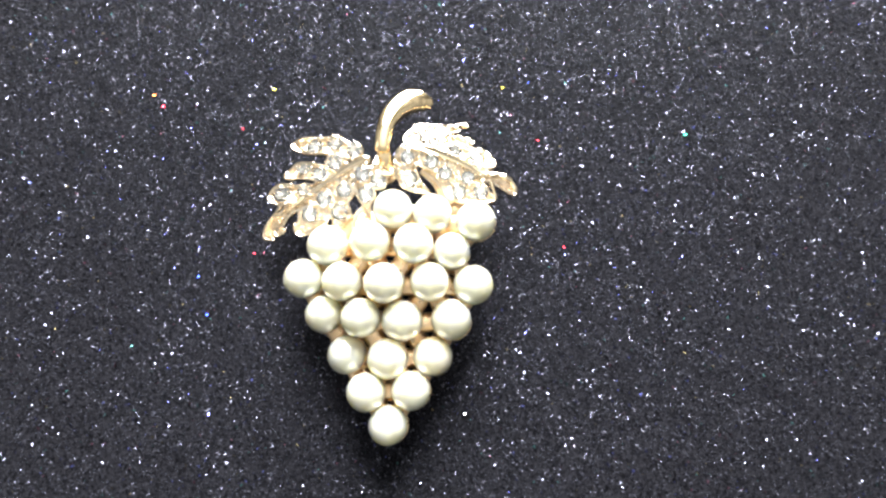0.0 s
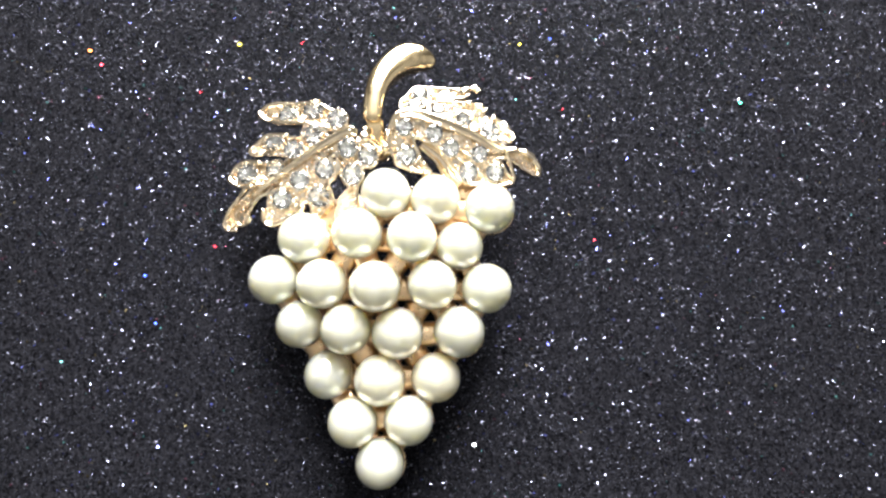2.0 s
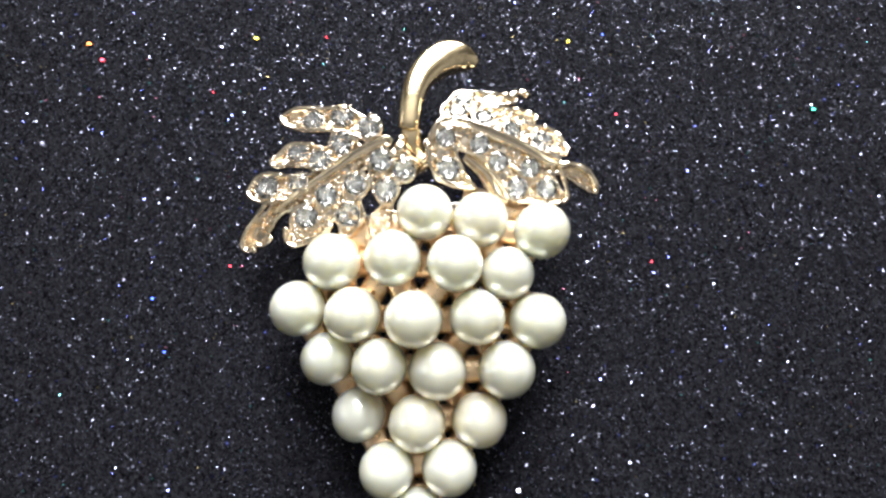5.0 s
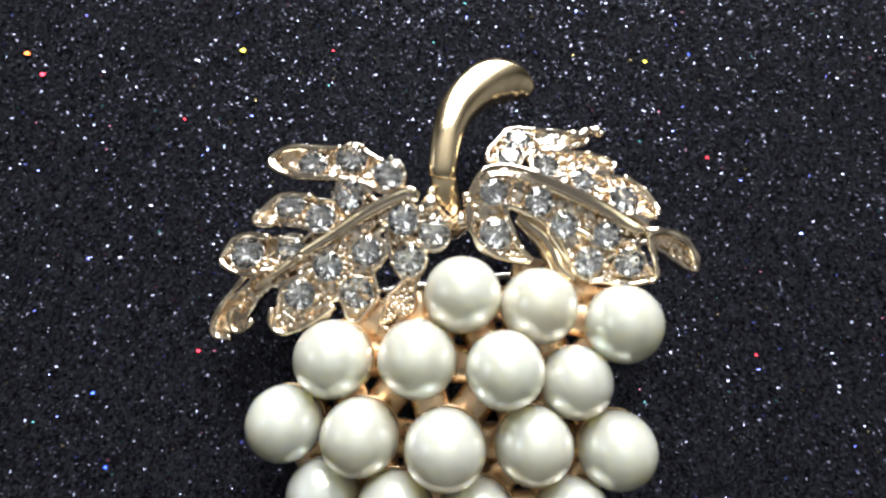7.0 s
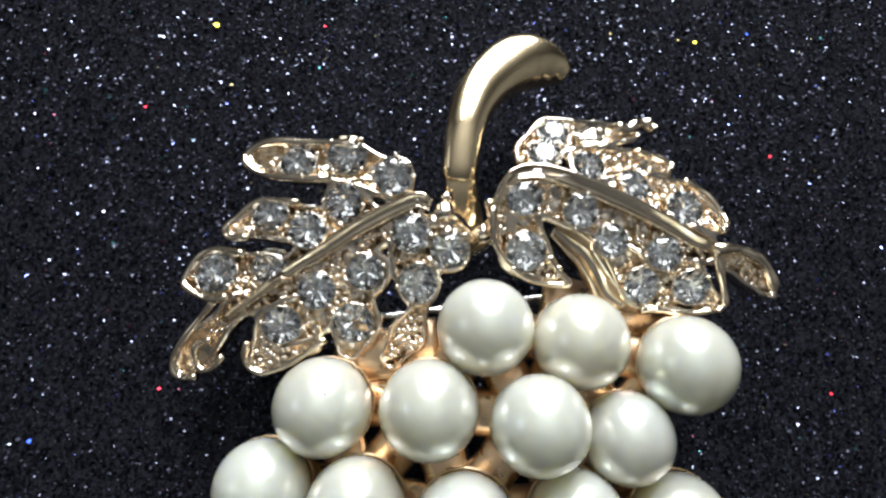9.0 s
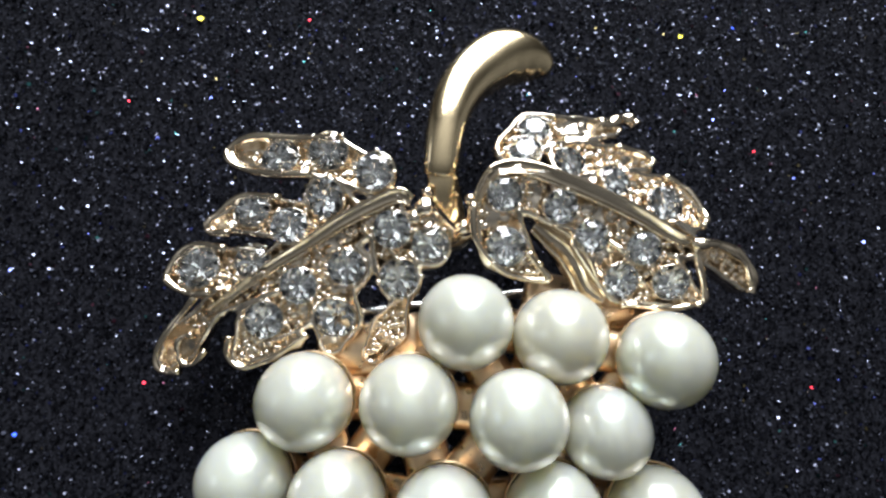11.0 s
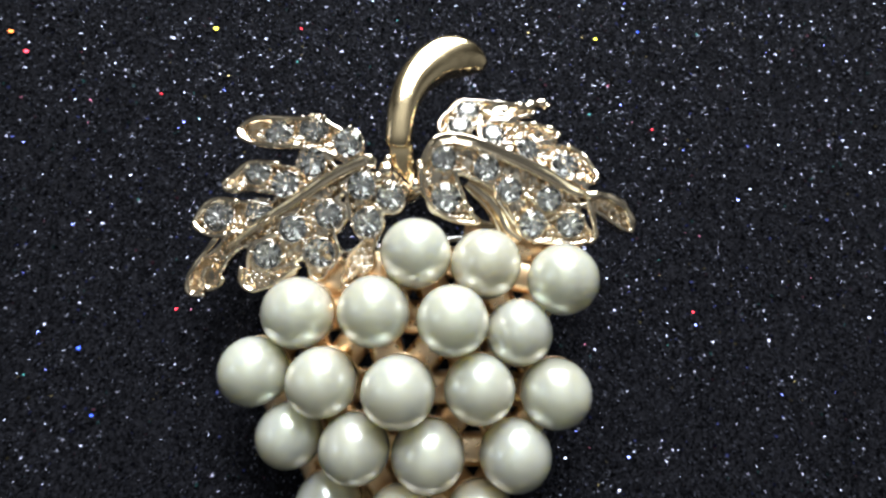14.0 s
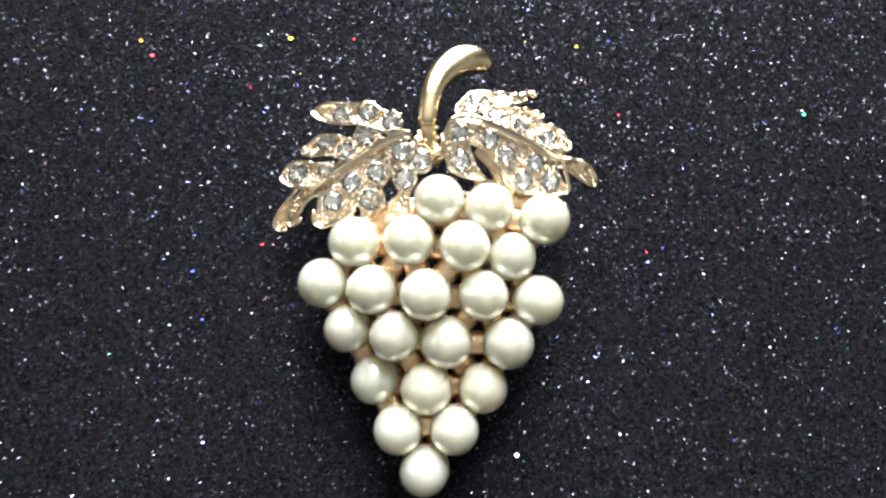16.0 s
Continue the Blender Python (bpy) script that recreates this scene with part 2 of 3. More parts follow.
def bright_flecks(spots):
    """Single larger flakes that stand tilted towards the lamp; spots: x, y, radius, hue."""
    hues = {"white": (0.75, 0.77, 0.80), "yellow": (0.42, 0.36, 0.03), "red": (0.42, 0.025, 0.04), "orange": (0.45, 0.10, 0.02), "green": (0.02, 0.32, 0.17), "blue": (0.03, 0.06, 0.45)}
    names = list(hues)
    verts, faces, slots = [], [], []
    for x, y, r, hue in spots:
        to_lamp = (Vector((40, 990, 640)) - Vector((x, y, 0))).normalized()
        nrm = (to_lamp + Vector((-x * 0.012, -y * 0.012, 1)).normalized()).normalized()
        u = nrm.cross(Vector((0, 1, 0))).normalized()
        v = nrm.cross(u)
        faces.append(tuple(range(len(verts), len(verts) + 6)))
        verts += [Vector((x, y, 0.22)) + 0.78 * r * (math.cos(k * math.pi / 3 + x) * u + math.sin(k * math.pi / 3 + x) * v) for k in range(6)]
        slots.append(names.index(hue))
    mats = []
    for hue in names:
        n = Nodes(hue + "_fleck")
        n.set(Base_Color=(*hues[hue], 1), Metallic=1.0, Roughness=0.40)
        mats.append(n.mat)
    return mesh_from("glitter_flecks", verts, faces, mats, False, slots)


FLECKS = [(9.6, -19.8, 0.30, "white"), (-23.9, 32.6, 0.30, "yellow"), (15.0, 34.3, 0.22, "yellow"), (-42.3, 28.8, 0.28, "red"), (-44.1, 30.8, 0.30, "orange"),
          (25.1, 6.6, 0.15, "red"), (21.0, 24.9, 0.15, "red"), (-24.5, 4.1, 0.16, "red"), (46.0, 26.8, 0.28, "green"), (-15.3, 33.2, 0.13, "red"), (-28.5, 25.3, 0.13, "red"),
          (-33.0, 0.0, 0.20, "blue"), (19.4, 35.4, 0.14, "blue"), (-31.0, -6.0, 0.16, "blue")]
tagged(new("glitter_flecks", bright_flecks(FLECKS)), "scattered larger glitter flecks, yellow, red, green, blue and white", "glitter", kind="stuff")

# ---- the brooch ----
brooch = tagged(new("grape_brooch"), "pale gold grape cluster brooch with cream pearls and clear rhinestones", "brooch")

# pearls: place and radius, row by row from the leaves down
PEARLS = [(-2.1, 9.6, 8.7, 2.97), (3.8, 9.1, 8.5, 2.96), (10.2, 8.1, 8.9, 2.97),
          (-11.7, 4.2, 6.9, 3.04), (-5.2, 4.6, 8.9, 2.98), (1.2, 4.2, 9.9, 2.92), (6.8, 3.6, 8.3, 2.80),
          (-15.0, -0.8, 6.4, 2.92), (-9.1, -1.3, 7.8, 2.92), (-2.8, -1.6, 9.4, 2.98), (3.7, -1.1, 8.6, 2.90), (10.1, -1.2, 7.8, 2.94),
          (-11.7, -5.9, 5.7, 2.79), (-6.1, -6.4, 7.4, 2.91), (-0.1, -6.7, 7.3, 3.02), (7.0, -6.3, 7.3, 2.97),
          (-8.2, -11.6, 4.4, 2.88), (-2.0, -12.1, 6.3, 2.98), (4.5, -11.6, 5.6, 2.90),
          (-4.9, -16.9, 5.8, 2.84), (1.5, -16.5, 5.8, 2.84), (-1.6, -21.4, 5.0, 2.85)]


def pearl_mesh():
    bm = bmesh.new()
    bmesh.ops.create_uvsphere(bm, u_segments=56, v_segments=32, radius=MM)
    for v in bm.verts:
        v.co *= 1 + 0.012 * noise.noise(v.co * 900)
    for f in bm.faces:
        f.smooth = True
    me = bpy.data.meshes.new("pearl")
    bm.to_mesh(me)
    bm.free()
    me.materials.append(PEARL)
    return me


CUP_PROFILE = [(0.05, -1.13), (0.45, -1.08), (0.75, -0.86), (0.92, -0.63), (0.97, -0.43), (0.99, -0.36), (0.98, -0.31), (0.94, -0.37), (0.85, -0.60), (0.58, -0.88)]
cup_me = mesh_from("pearl_cup", *lathe(CUP_PROFILE, 40), [ROSE])
pearl_me = pearl_mesh()
for i, (x, y, z, r) in enumerate(PEARLS):
    turn = Euler((random.uniform(-3, 3), random.uniform(-3, 3), random.uniform(-3, 3)))
    m = Matrix.LocRotScale(Vector((x, y, z)) * MM, turn, Vector((r, r * random.uniform(0.985, 1.01), r * random.uniform(0.98, 1.0))))
    part("pearl", pearl_me, brooch, "round cream pearl", m)
    if i == 3:
        bm = bmesh.new()
        bmesh.ops.create_icosphere(bm, subdivisions=1, radius=0.10 * MM, matrix=Matrix.Translation(Vector((x + 0.50, y + 1.05, z + 2.78)) * MM))
        me = bpy.data.meshes.new("speck")
        bm.to_mesh(me)
        bm.free()
        me.materials.append(WOOD)
        part("speck", me, brooch, "dark speck on a pearl")
    lean = Euler((random.uniform(-0.10, 0.10), random.uniform(-0.10, 0.10), random.uniform(0, 6)))
    part("pearl_cup", cup_me, brooch, "rose gold pearl cup", Matrix.LocRotScale(Vector((x + 0.08, y + 0.05, z - 0.05)) * MM, lean, Vector((r, r, r))))

# bars that join neighbouring cups
for i, a in enumerate(PEARLS):
    for b in PEARLS[i + 1:]:
        if math.dist(a[:2], b[:2]) < 7.4:
            p, q = np.array(a[:3]), np.array(b[:3])
            mid = (p + q) / 2
            path = spline([p - (0, 0, 2.7), mid - (0, 0, 3.0), q - (0, 0, 2.7)], 8)
            part("frame_bar", mesh_from("frame_bar", *tube(path, [1.5] * 8, 12, 0.35), [ROSE]), brooch)

# plates that carry the leaves above the top pearls
for way in (((-11.5, 7.4, 4.6), (-8.2, 7.6, 4.9), (-4.6, 8.6, 5.2)), ((2.0, 12.0, 5.0), (6.8, 11.2, 5.3), (11.4, 10.8, 5.2))):
    path = spline(way, 12)
    part("frame_plate", mesh_from("frame_plate", *tube(path, [1.7] * 12, 14, 0.3), [ROSE]), brooch)

# stem: a curved horn with a flattened face and a slanted end
STEM = [(-4.15, 19.1, 7.75, 1.12), (-4.15, 19.8, 8.05, 1.16), (-4.0, 22.1, 8.15, 1.26), (-3.4, 24.5, 7.6, 1.50), (-2.2, 26.5, 6.9, 1.72),
        (-0.6, 28.0, 6.25, 1.92), (1.0, 28.35, 5.95, 1.75), (2.3, 28.05, 5.9, 1.22), (3.1, 27.6, 5.95, 0.5)]
s = spline(STEM, 56)
part("stem", mesh_from("stem", *tube(s[:, :3], s[:, 3], 48, 0.78, 0.62), [GOLD]), brooch, "polished gold curved stem")
root = spline([(-4.1, 20.0, 6.9, 1.0), (-3.9, 18.6, 6.5, 1.08), (-3.5, 17.2, 5.8, 1.12), (-2.9, 15.6, 4.9, 1.05)], 20)
part("stem_root", mesh_from("stem_root", *tube(root[:, :3], root[:, 3], 32, 0.34, 0.5), [GOLD]), brooch, "sunken gold foot of the stem")


# leaves: lobes are tapered capsules (from, radius, to, radius); the plate follows their union
def lobe_distance(x, y, lobes):
    d = np.full(np.shape(x), 9.0)
    for ax, ay, ra, bx, by, rb in lobes:
        ex, ey = bx - ax, by - ay
        t = np.clip(((x - ax) * ex + (y - ay) * ey) / (ex * ex + ey * ey + 1e-9), 0, 1)
        e = np.hypot(x - ax - t * ex, y - ay - t * ey) - (ra + (rb - ra) * t)
        h = np.clip(0.5 + 0.5 * (d - e) / 0.35, 0, 1)
        d = d + (e - d) * h - 0.35 * h * (1 - h)
    return d


def spoon(x, y):
    """How far a place lies inside the plain hollow leaf tip."""
    return max(0.0, min(1.0, 8.9 - y - 0.5 * (x + 20.0))) if x < -17.5 else 0.0


def solid(x, y):
    """How far a place lies on one of the thick curled fingers of the folded leaf."""
    return max(0.0, min(1.0, 0.8 * (x - 3.2))) * max(0.0, min(1.0, 2.0 * (y - 21.7 + 0.35 * max(0.0, x - 7.0)))) if x < 10.2 else 0.0


def leaf_plate(name, lobes, height, step=0.11, thick=1.1):
    """A cast plate over the lobes, with a raised rim and a grained hollow."""
    arr = np.array(lobes)
    x0, x1 = min(arr[:, 0].min(), arr[:, 3].min()) - 2.5, max(arr[:, 0].max(), arr[:, 3].max()) + 2.5
    y0, y1 = min(arr[:, 1].min(), arr[:, 4].min()) - 2.5, max(arr[:, 1].max(), arr[:, 4].max()) + 2.5
    gx, gy = np.meshgrid(np.arange(x0, x1, step), np.arange(y0, y1, step), indexing="ij")
    d = lobe_distance(gx, gy, lobes)
    for _ in range(2):
        e = 0.02
        dx = (lobe_distance(gx + e, gy, lobes) - lobe_distance(gx - e, gy, lobes)) / (2 * e)
        dy = (lobe_distance(gx, gy + e, lobes) - lobe_distance(gx, gy - e, lobes)) / (2 * e)
        now = lobe_distance(gx, gy, lobes)
        push = np.where((d > 0) & (d < 2 * step), now, 0)
        gx, gy = gx - push * dx, gy - push * dy
    inside = d <= 0
    cell = inside[:-1, :-1].astype(int) + inside[1:, :-1] + inside[:-1, 1:] + inside[1:, 1:] > 0
    index = -np.ones(gx.shape, int)
    quads = []
    verts = []

    def vertex(i, j):
        if index[i, j] < 0:
            index[i, j] = len(verts)
            px, py = float(gx[i, j]), float(gy[i, j])
            deep = max(0.0, -float(lobe_distance(px, py, lobes)))
            rim = 0.34 * math.exp(-((deep - 0.20) / 0.20) ** 2)
            hollow = -0.55 * min(1.0, max(0.0, (deep - 0.22) / 0.5))
            q = Vector((px, py, 0.0))
            near = noise.voronoi(q * 1.35)[0][0]
            grain = (0.20 * max(0.0, 1 - (near / 0.6) ** 2) + 0.04 * noise.noise(q * 4.1 + Vector((9, 3, 1)))) * min(1.0, max(0.0, deep - 0.25) / 0.4)
            plain = spoon(px, py)
            full = solid(px, py)
            grain *= (1 - plain) * (1 - 0.6 * full)
            hollow *= 1 - full
            hollow *= 1 + 0.9 * plain
            wave = 0.12 * noise.noise(q * 0.8 + Vector((2, 5, 7)))
            verts.append((px, py, height(px, py) + rim + hollow + grain + wave))
        return index[i, j]

    for i, j in zip(*np.nonzero(cell)):
        quads.append((vertex(i, j), vertex(i + 1, j), vertex(i + 1, j + 1), vertex(i, j + 1)))
    top = len(verts)
    edges = {}
    for q in quads:
        for a, b in zip(q, q[1:] + q[:1]):
            if (b, a) in edges:
                del edges[b, a]
            else:
                edges[a, b] = True
    verts += [(x, y, height(x, y) - thick) for x, y, z in verts[:top]]
    faces = list(quads) + [tuple(top + k for k in q[::-1]) for q in quads]
    faces += [(b, a, a + top, b + top) for a, b in edges]
    return mesh_from(name, verts, faces, [CAST])


def stone_mesh(facets=8):
    """A round foil-backed rhinestone of radius one: glass table and crown, mirrored pavilion."""
    verts = []
    n = facets * 2
    for k in range(facets):
        a = 2 * math.pi * (k + 0.5) / facets
        verts.append((0.62 * math.cos(a), 0.62 * math.sin(a), 0.28))
    for k in range(n):
        a = 2 * math.pi * k / n
        verts.append((math.cos(a), math.sin(a), 0.0))
    for k in range(n):
        a = 2 * math.pi * k / n
        verts.append((0.99 * math.cos(a), 0.99 * math.sin(a), -0.08))
    for k in range(n):
        a = 2 * math.pi * k / n
        verts.append((0.52 * math.cos(a), 0.52 * math.sin(a), -0.24 if k % 2 else -0.40))
    verts.append((0, 0, -0.50))
    c = len(verts) - 1
    faces, slots = [tuple(range(facets))], [0]
    for k in range(facets):
        g = facets
        i0, i1, i2 = g + (2 * k) % n, g + (2 * k + 1) % n, g + (2 * k + 2) % n
        faces += [(k, i0, i1), (k, i1, i2), ((k + 1) % facets, k, i2)]
        slots += [0, 0, 0]
    for k in range(n):
        g, h = facets, facets + n
        k2 = (k + 1) % n
        faces.append((g + k, h + k, h + k2, g + k2))
        slots.append(0)
    for k in range(n):
        h, w, k2 = facets + n, facets + 2 * n, (k + 1) % n
        faces += [(h + k, w + k, w + k2), (h + k, w + k2, h + k2), (w + k, c, w + k2)]
        slots += [1, 1, 1]
    return mesh_from("rhinestone", verts, faces, [GLASS, FOIL], False, slots)


def setting_mesh(beads=4):
    """A gold ring round a stone of radius one, with small gripping beads."""
    verts, faces = lathe([(0.90, -0.75), (1.05, -0.60), (1.07, -0.16), (1.04, -0.05), (1.01, -0.06), (0.99, -0.15)], 28)
    bm = bmesh.new()
    vs = [bm.verts.new(Vector(v) * MM) for v in verts]
    for f in faces:
        bm.faces.new([vs[k] for k in f])
    for k in range(beads):
        a = 2 * math.pi * (k + 0.5) / beads
        bmesh.ops.create_icosphere(bm, subdivisions=2, radius=0.13 * MM, matrix=Matrix.Translation(Vector((1.07 * math.cos(a), 1.07 * math.sin(a), 0.05)) * MM))
    for f in bm.faces:
        f.smooth = True
    me = bpy.data.meshes.new("setting")
    bm.to_mesh(me)
    bm.free()
    me.materials.append(CAST)
    return me


stone_me, setting_me = stone_mesh(), setting_mesh()


def slope(height, x, y):
    e = 0.3
    nrm = Vector((height(x - e, y) - height(x + e, y), height(x, y - e) - height(x, y + e), 2 * e)).normalized()
    return nrm.to_track_quat("Z", "Y")


def left_height(x, y):
    rib = 17.4 + 0.65 * (x + 6.3)
    return 7.8 + 0.15 * (x + 10) + 0.10 * (y - 14) - 0.17 * max(0.0, rib - y) - 0.21 * math.sin((y - 19.3) * 1.7) * min(1.0, max(0.0, y - rib) / 2) \
        - 0.18 * max(0.0, -18.3 - x) * min(1.0, max(0.0, 10.4 - y))


def right_height(x, y):
    rib = 18.9 - 0.30 * max(0.0, x - 3.0)
    return 8.8 + 0.30 * (min(y, rib) - 16) - 0.03 * (x - 5) - 0.33 * max(0.0, y - rib)


LEFT_FINGERS = [(-8.2, 18.3, 1.25, -11.0, 19.4, 1.38), (-11.0, 19.4, 1.38, -14.4, 19.5, 1.25), (-14.4, 19.5, 1.25, -16.9, 19.75, 1.0),
                (-10.0, 15.9, 1.2, -11.4, 16.9, 1.42), (-12.8, 15.3, 1.4, -16.2, 15.7, 1.3), (-16.2, 15.7, 1.3, -18.2, 14.9, 0.62),
                (-15.5, 12.2, 1.3, -19.3, 12.05, 1.6), (-19.3, 12.05, 1.6, -20.5, 11.6, 0.9)]
LEFT_FOLDS = [(-18.4, 9.4, 0.8, -20.3, 7.2, 1.25), (-20.3, 7.2, 1.25, -21.2, 6.1, 0.75),
              (-13.0, 9.8, 1.5, -15.2, 8.7, 1.5), (-15.5, 7.9, 1.35, -16.2, 6.8, 0.8), (-16.0, 6.8, 0.75, -12.8, 7.9, 0.6),
              (-10.7, 11.5, 1.5, -10.2, 9.4, 1.62), (-10.2, 9.4, 1.62, -10.4, 8.0, 0.95), (-9.6, 12.6, 1.5, -12.7, 11.2, 1.5)]
LEFT_BODY = [(-7.2, 16.6, 0.9, -12.3, 13.4, 1.7), (-12.3, 13.4, 1.7, -18.2, 9.7, 0.75), (-7.5, 15.5, 1.3, -6.8, 14.7, 1.4), (-6.5, 15.3, 1.0, -4.5, 14.2, 1.34),
             (-7.1, 14.0, 1.2, -6.3, 12.1, 1.42), (-6.1, 10.7, 0.6, -6.8, 8.9, 1.2), (-6.8, 8.9, 1.2, -7.7, 7.4, 0.8)]
LEFT_LOBES = LEFT_FINGERS + LEFT_FOLDS + LEFT_BODY
RIGHT_BACK = [(0.4, 20.5, 1.35, 1.6, 22.0, 1.38), (1.6, 22.0, 1.38, 4.8, 22.6, 1.0), (4.8, 22.6, 1.0, 7.0, 23.1, 0.75),
              (3.8, 20.2, 1.4, 7.3, 20.8, 1.0), (7.3, 20.8, 1.0, 9.1, 20.8, 0.7), (6.5, 18.9, 1.2, 10.2, 18.3, 1.65), (10.2, 18.3, 1.65, 12.1, 17.2, 0.95)]
RIGHT_FRONT = [(-0.6, 18.0, 1.1, 3.2, 17.6, 1.7), (3.2, 17.6, 1.7, 8.0, 16.4, 1.7), (8.0, 16.4, 1.7, 11.6, 15.3, 0.9), (-0.8, 17.0, 1.35, 0.1, 14.5, 1.6), (0.1, 14.5, 1.6, 2.5, 12.9, 0.42),
               (5.5, 15.3, 1.3, 7.7, 12.8, 1.38), (8.9, 14.9, 1.35, 10.9, 12.9, 1.45), (11.0, 12.7, 1.3, 12.8, 12.0, 0.6), (7.7, 12.3, 0.9, 12.0, 11.9, 0.5),
               (12.5, 14.9, 0.55, 14.8, 14.4, 1.05), (14.8, 14.4, 1.05, 15.8, 13.4, 0.75)]
RIGHT_LOBES = RIGHT_BACK + RIGHT_FRONT
LEFT_STONES = [(-14.5, 19.4, 1.22), (-11.4, 19.9, 1.26), (-8.3, 18.6, 1.22), (-11.4, 16.9, 1.26), (-16.1, 16.0, 1.18), (-13.5, 15.0, 1.16), (-19.3, 12.1, 1.34), (-15.8, 12.7, 1.16),
               (-7.0, 15.1, 1.20), (-4.5, 14.3, 1.20), (-9.7, 12.6, 1.18), (-12.7, 11.3, 1.18), (-6.3, 12.1, 1.28), (-10.3, 9.4, 1.30), (-14.8, 9.0, 1.22)]
RIGHT_STONES = [(1.6, 22.2, 0.98), (1.0, 20.5, 1.02), (3.8, 20.0, 1.02), (6.9, 19.1, 1.06), (10.2, 17.9, 1.14), (-0.2, 17.5, 1.06), (3.4, 17.0, 1.08), (5.5, 15.4, 1.06), (0.2, 14.4, 1.24),
                (8.9, 14.9, 1.06), (7.7, 12.8, 1.14), (10.9, 12.9, 1.14)]
LEFT_RIB = [(-5.9, 16.9, 0.36), (-7.0, 17.1, 0.50), (-10.0, 15.5, 0.48), (-12.4, 13.8, 0.44), (-14.5, 12.4, 0.38), (-16.4, 10.9, 0.30), (-18.6, 9.1, 0.16)]
RIGHT_RIB = [(-1.9, 17.1, 0.30), (-1.2, 18.5, 0.40), (-0.3, 19.1, 0.48), (1.1, 19.2, 0.52), (3.5, 18.6, 0.54), (6.0, 17.8, 0.52), (8.6, 16.8, 0.48), (10.7, 15.8, 0.40), (12.0, 15.4, 0.28)]
RIB_PROFILE = [(-1.0, -0.6), (-1.0, 0.26), (-0.88, 0.50), (-0.70, 0.52), (-0.52, 0.30), (-0.10, 0.02), (0.35, -0.14), (0.58, -0.06), (0.72, 0.20), (0.88, 0.24), (1.0, 0.05), (1.0, -0.6)]
LIP_PROFILE = [(-1.0, -1.3), (-1.0, 0.20), (-0.90, 0.34), (-0.78, 0.24), (-0.55, -0.50), (0.0, -0.85), (0.55, -0.50), (0.72, 0.10), (0.86, 0.30), (1.0, 0.15), (1.0, -1.3)]


def strap(way, height, profile, lift=0.25, count=48):
    """A cast band over a leaf along way (x, y, half width), with the profile's ridges (across, up) on it."""
    s = spline(way, count)
    if s[-1, 0] > s[0, 0]:
        profile = [(-across, up) for across, up in profile[::-1]]
    verts, faces = [], []
    n = len(profile)
    for k in range(count):
        d = s[min(k + 1, count - 1), :2] - s[max(k - 1, 0), :2]
        d = d / np.linalg.norm(d)
        wobble = 0.05 * noise.noise(Vector((s[k, 0], s[k, 1], 3.0)) * 1.3)
        for across, up in profile:
            x, y = s[k, 0] - d[1] * across * s[k, 2], s[k, 1] + d[0] * across * s[k, 2]
            verts.append((x, y, height(x, y) + lift + wobble + up * (0.35 + 0.55 * s[k, 2])))
    for k in range(count - 1):
        for a in range(n):
            b = (a + 1) % n
            faces.append((k * n + a, (k + 1) * n + a, (k + 1) * n + b, k * n + b))
    faces += [tuple(range(n)), tuple(range((count - 1) * n, count * n))[::-1]]
    return verts, faces


def leaf(label, lobes, height, stones, rib, crusts):
    plate = part("leaf", leaf_plate("leaf", lobes, height), brooch, label)
    for x, y, r in stones:
        tip = Euler((random.uniform(-0.14, 0.14), random.uniform(-0.14, 0.14), 0)).to_quaternion() @ slope(height, x, y)
        tip = tip @ Euler((0, 0, random.uniform(0, 6))).to_quaternion()
        m = Matrix.LocRotScale(Vector((x, y, height(x, y) + 0.35)) * MM, tip, Vector((r, r, r)))
        part("rhinestone", stone_me, plate, "clear round cut rhinestone", m)
        part("setting", setting_me, plate, "gold claw setting", m)
    # small cast beads strewn between the stones
    rng = random.Random(len(stones))
    bm = bmesh.new()
    made = 0
    while made < 300:
        lobe = rng.choice(lobes) if made < 190 else rng.choice(crusts)
        t = rng.random()
        x = lobe[0] + (lobe[3] - lobe[0]) * t + rng.uniform(-1.6, 1.6)
        y = lobe[1] + (lobe[4] - lobe[1]) * t + rng.uniform(-1.6, 1.6)
        if lobe_distance(x, y, lobes) > -0.3 or spoon(x, y) > 0.3 or solid(x, y) > 0.3 or any(math.hypot(x - a, y - b) < c * 1.08 for a, b, c in stones):
            continue
        size = rng.uniform(0.14, 0.27)
        bmesh.ops.create_icosphere(bm, subdivisions=2, radius=size * MM, matrix=Matrix.Translation(Vector((x, y, height(x, y) - 0.26 + rng.uniform(0, 0.2))) * MM))
        made += 1
    for f in bm.faces:
        f.smooth = True
    me = bpy.data.meshes.new("granulation")
    bm.to_mesh(me)
    bm.free()
    me.materials.append(CAST)
    tagged(part("granulation", me, plate, "tiny cast gold beads"), kind="stuff")
    part("midrib", mesh_from("midrib", *strap(rib, height, RIB_PROFILE), [VEIN]), plate, "raised double-edged gold leaf vein")
    return plate


leaf("gold lobed vine leaf paved with rhinestones, drooping", LEFT_LOBES, left_height, LEFT_STONES, LEFT_RIB, LEFT_BODY[-2:] + LEFT_FOLDS[3:5] + LEFT_BODY[1:2])
leaf("gold lobed vine leaf paved with rhinestones, curled over", RIGHT_LOBES, right_height, RIGHT_STONES, RIGHT_RIB, RIGHT_BACK[:1] + RIGHT_FRONT[4:5] + RIGHT_FRONT[-2:] + RIGHT_FRONT[2:3] + RIGHT_BACK[5:6])

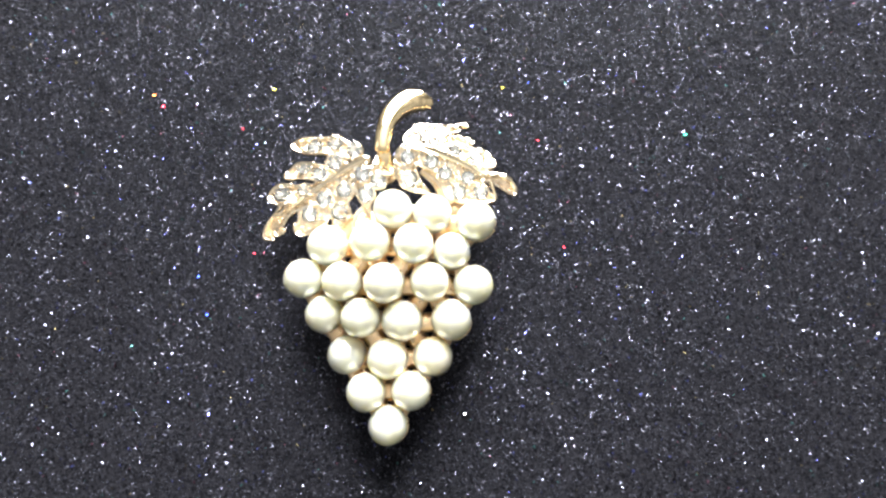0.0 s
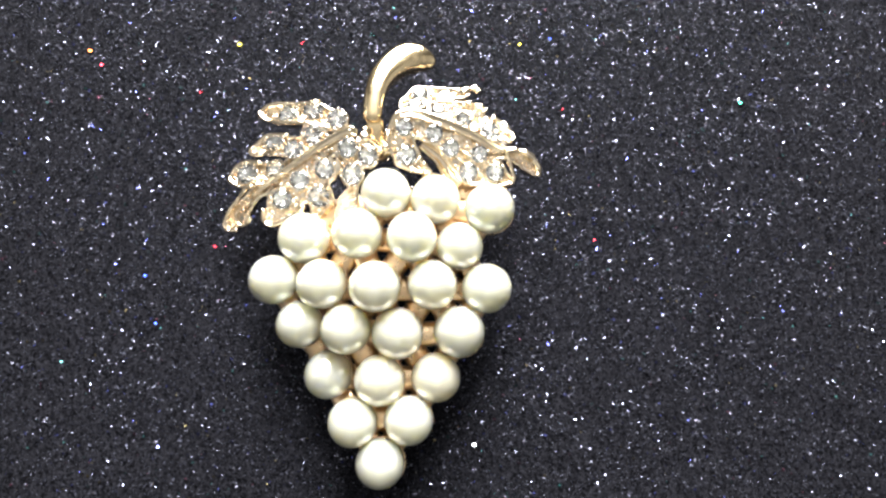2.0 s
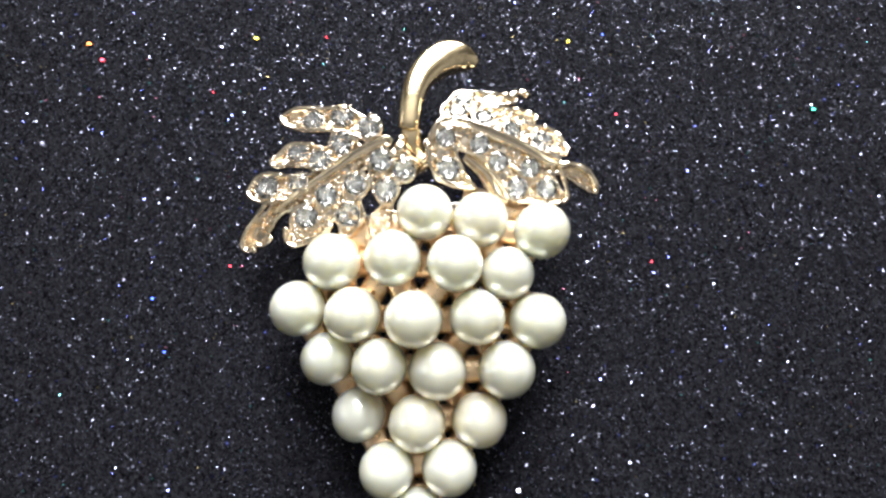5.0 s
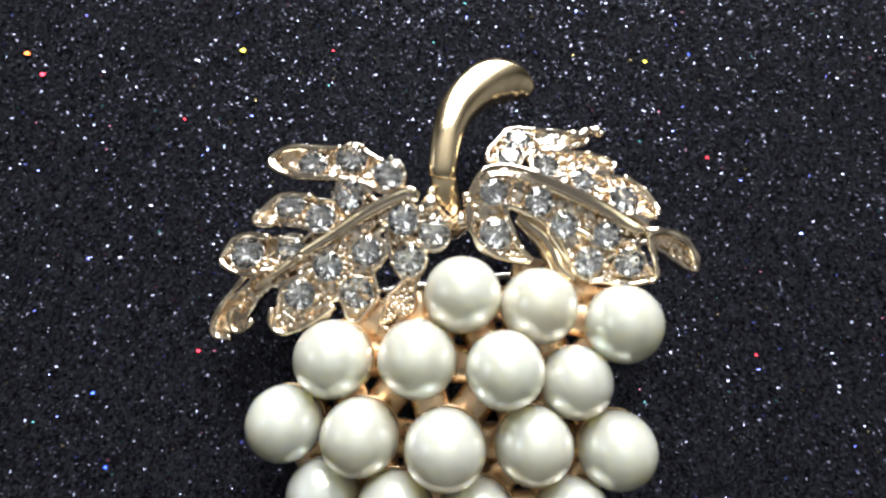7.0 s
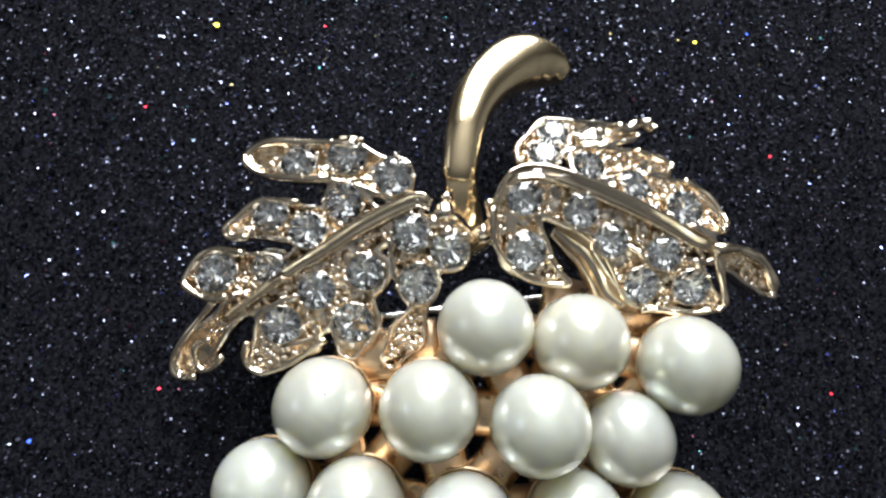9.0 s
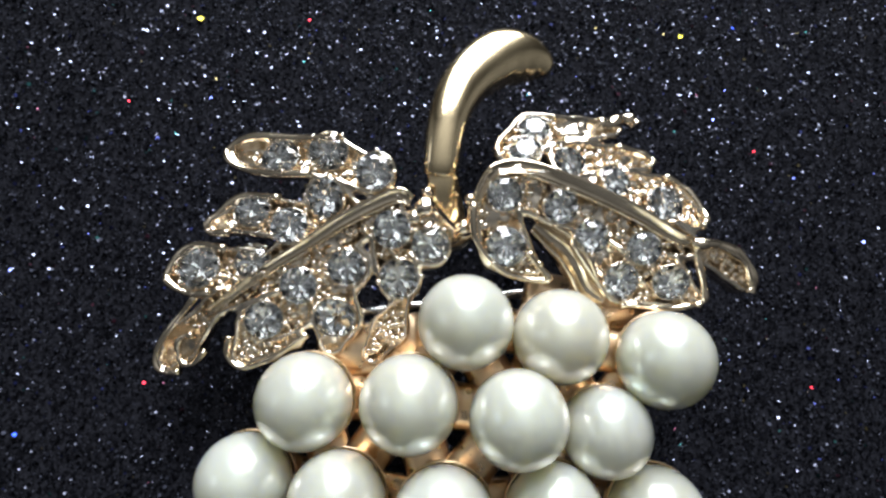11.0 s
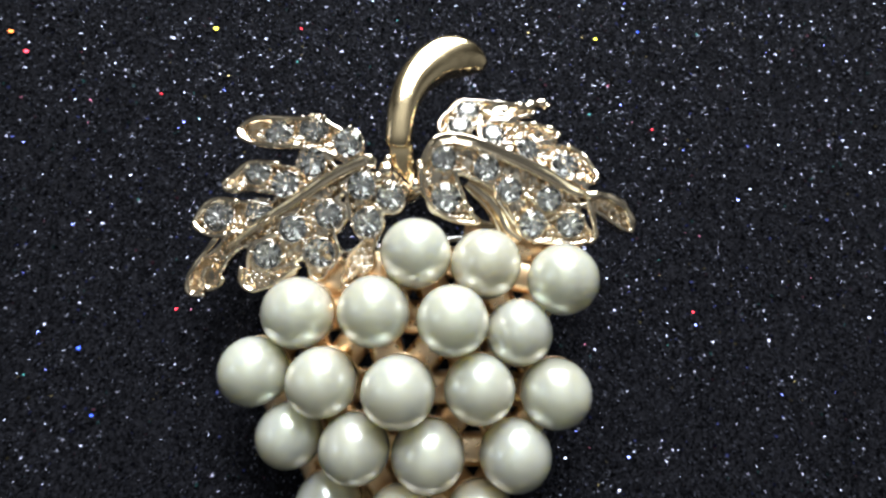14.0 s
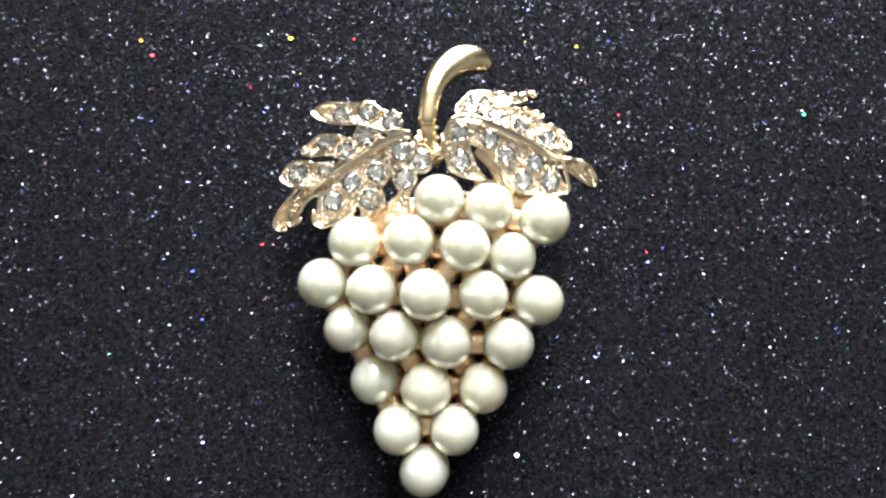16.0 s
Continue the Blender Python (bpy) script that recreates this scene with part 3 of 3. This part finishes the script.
# curled edges of the leaf lobes: height, wire radius, way
CURLS = [(left_height, 0.24, (-19.3, 10.3), (-20.1, 9.4), (-20.9, 8.3), (-21.9, 6.7), (-21.9, 5.7), (-21.3, 5.3), (-20.3, 5.4)),
         (left_height, 0.22, (-18.5, 6.9), (-19.3, 6.0), (-20.1, 6.0), (-20.5, 6.9), (-20.2, 7.6), (-19.4, 7.8)),
         (left_height, 0.22, (-17.0, 7.9), (-17.1, 6.6), (-16.2, 5.95), (-14.9, 6.3), (-13.4, 7.2), (-12.0, 8.3)),
         (left_height, 0.25, (-12.2, 18.3), (-15.8, 18.3), (-17.6, 18.9), (-18.0, 19.8), (-16.6, 20.65), (-13.6, 20.7), (-10.7, 20.75)),
         (left_height, 0.23, (-17.3, 14.4), (-18.7, 14.4), (-18.8, 15.0), (-18.1, 15.8), (-16.7, 16.9), (-14.2, 16.8)),
         (left_height, 0.26, (-18.3, 10.6), (-19.6, 10.4), (-20.9, 10.9), (-21.3, 11.6), (-20.6, 13.0), (-19.4, 13.6), (-17.5, 13.4)),
         (right_height, 0.36, (12.1, 15.4), (13.8, 15.45), (15.4, 14.7), (16.2, 13.4), (16.1, 12.7)),
         (right_height, 0.24, (10.4, 19.9), (12.0, 19.0), (13.0, 17.3), (12.6, 16.5)),
         (right_height, 0.26, (12.1, 15.7), (12.5, 14.4), (13.2, 12.3), (12.8, 11.6)),
         (right_height, 0.42, (5.9, 23.2), (6.8, 23.2), (7.6, 23.8), (8.5, 23.9), (8.8, 23.5)),
         (right_height, 0.22, (7.2, 21.6), (8.9, 21.4), (9.7, 20.9), (9.3, 20.3)),
         (right_height, 0.22, (12.6, 11.6), (10.6, 11.3), (8.9, 11.4), (7.8, 11.3)),
         (right_height, 0.24, (-2.1, 16.9), (-1.8, 14.9), (-0.6, 13.4), (1.0, 12.65), (3.0, 12.6), (2.3, 13.4), (1.6, 14.2)),
         (right_height, 0.18, (1.5, 13.0), (2.2, 13.0), (2.4, 13.5), (1.8, 13.7))]
for curl in CURLS:
    height, radius, *way = curl
    c = spline([(x, y, height(x, y) + 0.24) for x, y in way], 30)
    part("leaf_curl", mesh_from("leaf_curl", *tube(c, radius * (1 + 0.16 * np.sin(np.arange(30) * 0.7)), 12, 1.15), [VEIN]), brooch, "curled gold leaf edge")

# the folded lip that hangs from the curled leaf, with two raised edges
LIP = [(1.9, 15.9, 0.5), (2.9, 15.3, 0.72), (4.1, 14.5, 0.85), (5.0, 13.4, 0.85), (5.7, 12.3, 0.8), (6.9, 11.5, 0.5)]
part("leaf_lip", mesh_from("leaf_lip", *strap(LIP, right_height, LIP_PROFILE, 0.1), [VEIN]), brooch, "folded gold leaf lip")

# joint under the stem, and the pin behind
for x, y, z, r in ((-4.9, 17.6, 8.2, 0.42), (-5.0, 16.6, 8.5, 0.66), (-5.6, 15.9, 8.4, 0.52), (-4.7, 15.3, 8.3, 0.5), (-2.4, 15.6, 7.9, 0.55), (-1.9, 16.7, 8.8, 0.48), (-2.2, 17.3, 8.6, 0.36)):
    bm = bmesh.new()
    bmesh.ops.create_icosphere(bm, subdivisions=3, radius=r * MM)
    for v in bm.verts:
        v.co = v.co * (1 + 0.2 * noise.noise(v.co * 2500)) + Vector((x, y, z)) * MM
    for f in bm.faces:
        f.smooth = True
    me = bpy.data.meshes.new("solder_bead")
    bm.to_mesh(me)
    bm.free()
    me.materials.append(CAST)
    part("solder_bead", me, brooch, "rough gold solder bead")
j = spline([(-5.9, 15.9, 7.7, 0.8), (-4.6, 16.2, 7.6, 0.8), (-3.2, 15.2, 5.9, 0.9), (-2.0, 15.7, 7.2, 0.7), (-1.3, 16.9, 8.4, 0.6)], 20)
part("leaf_joint", mesh_from("leaf_joint", *tube(j[:, :3], j[:, 3], 14), [CAST]), brooch, "knobbly gold joint")
p = spline([(-9.6, 9.9, 2.4), (0.0, 11.7, 2.8), (9.4, 13.3, 2.4)], 16)
part("pin", mesh_from("pin", *tube(p, [0.35] * 16, 10), [STEEL]), brooch, "thin steel pin wire")
for x, y in ((-9.6, 9.9), (9.4, 13.3)):
    post = np.array([(x, y, 0.05), (x, y, 2.4), (x, y, 6.3)])
    part("pin_post", mesh_from("pin_post", *tube(post + np.array([(0, 0, 0), (0, 0, 0), (0.01, 0, 0)]), [0.9, 0.8, 0.8], 12), [ROSE]), brooch)
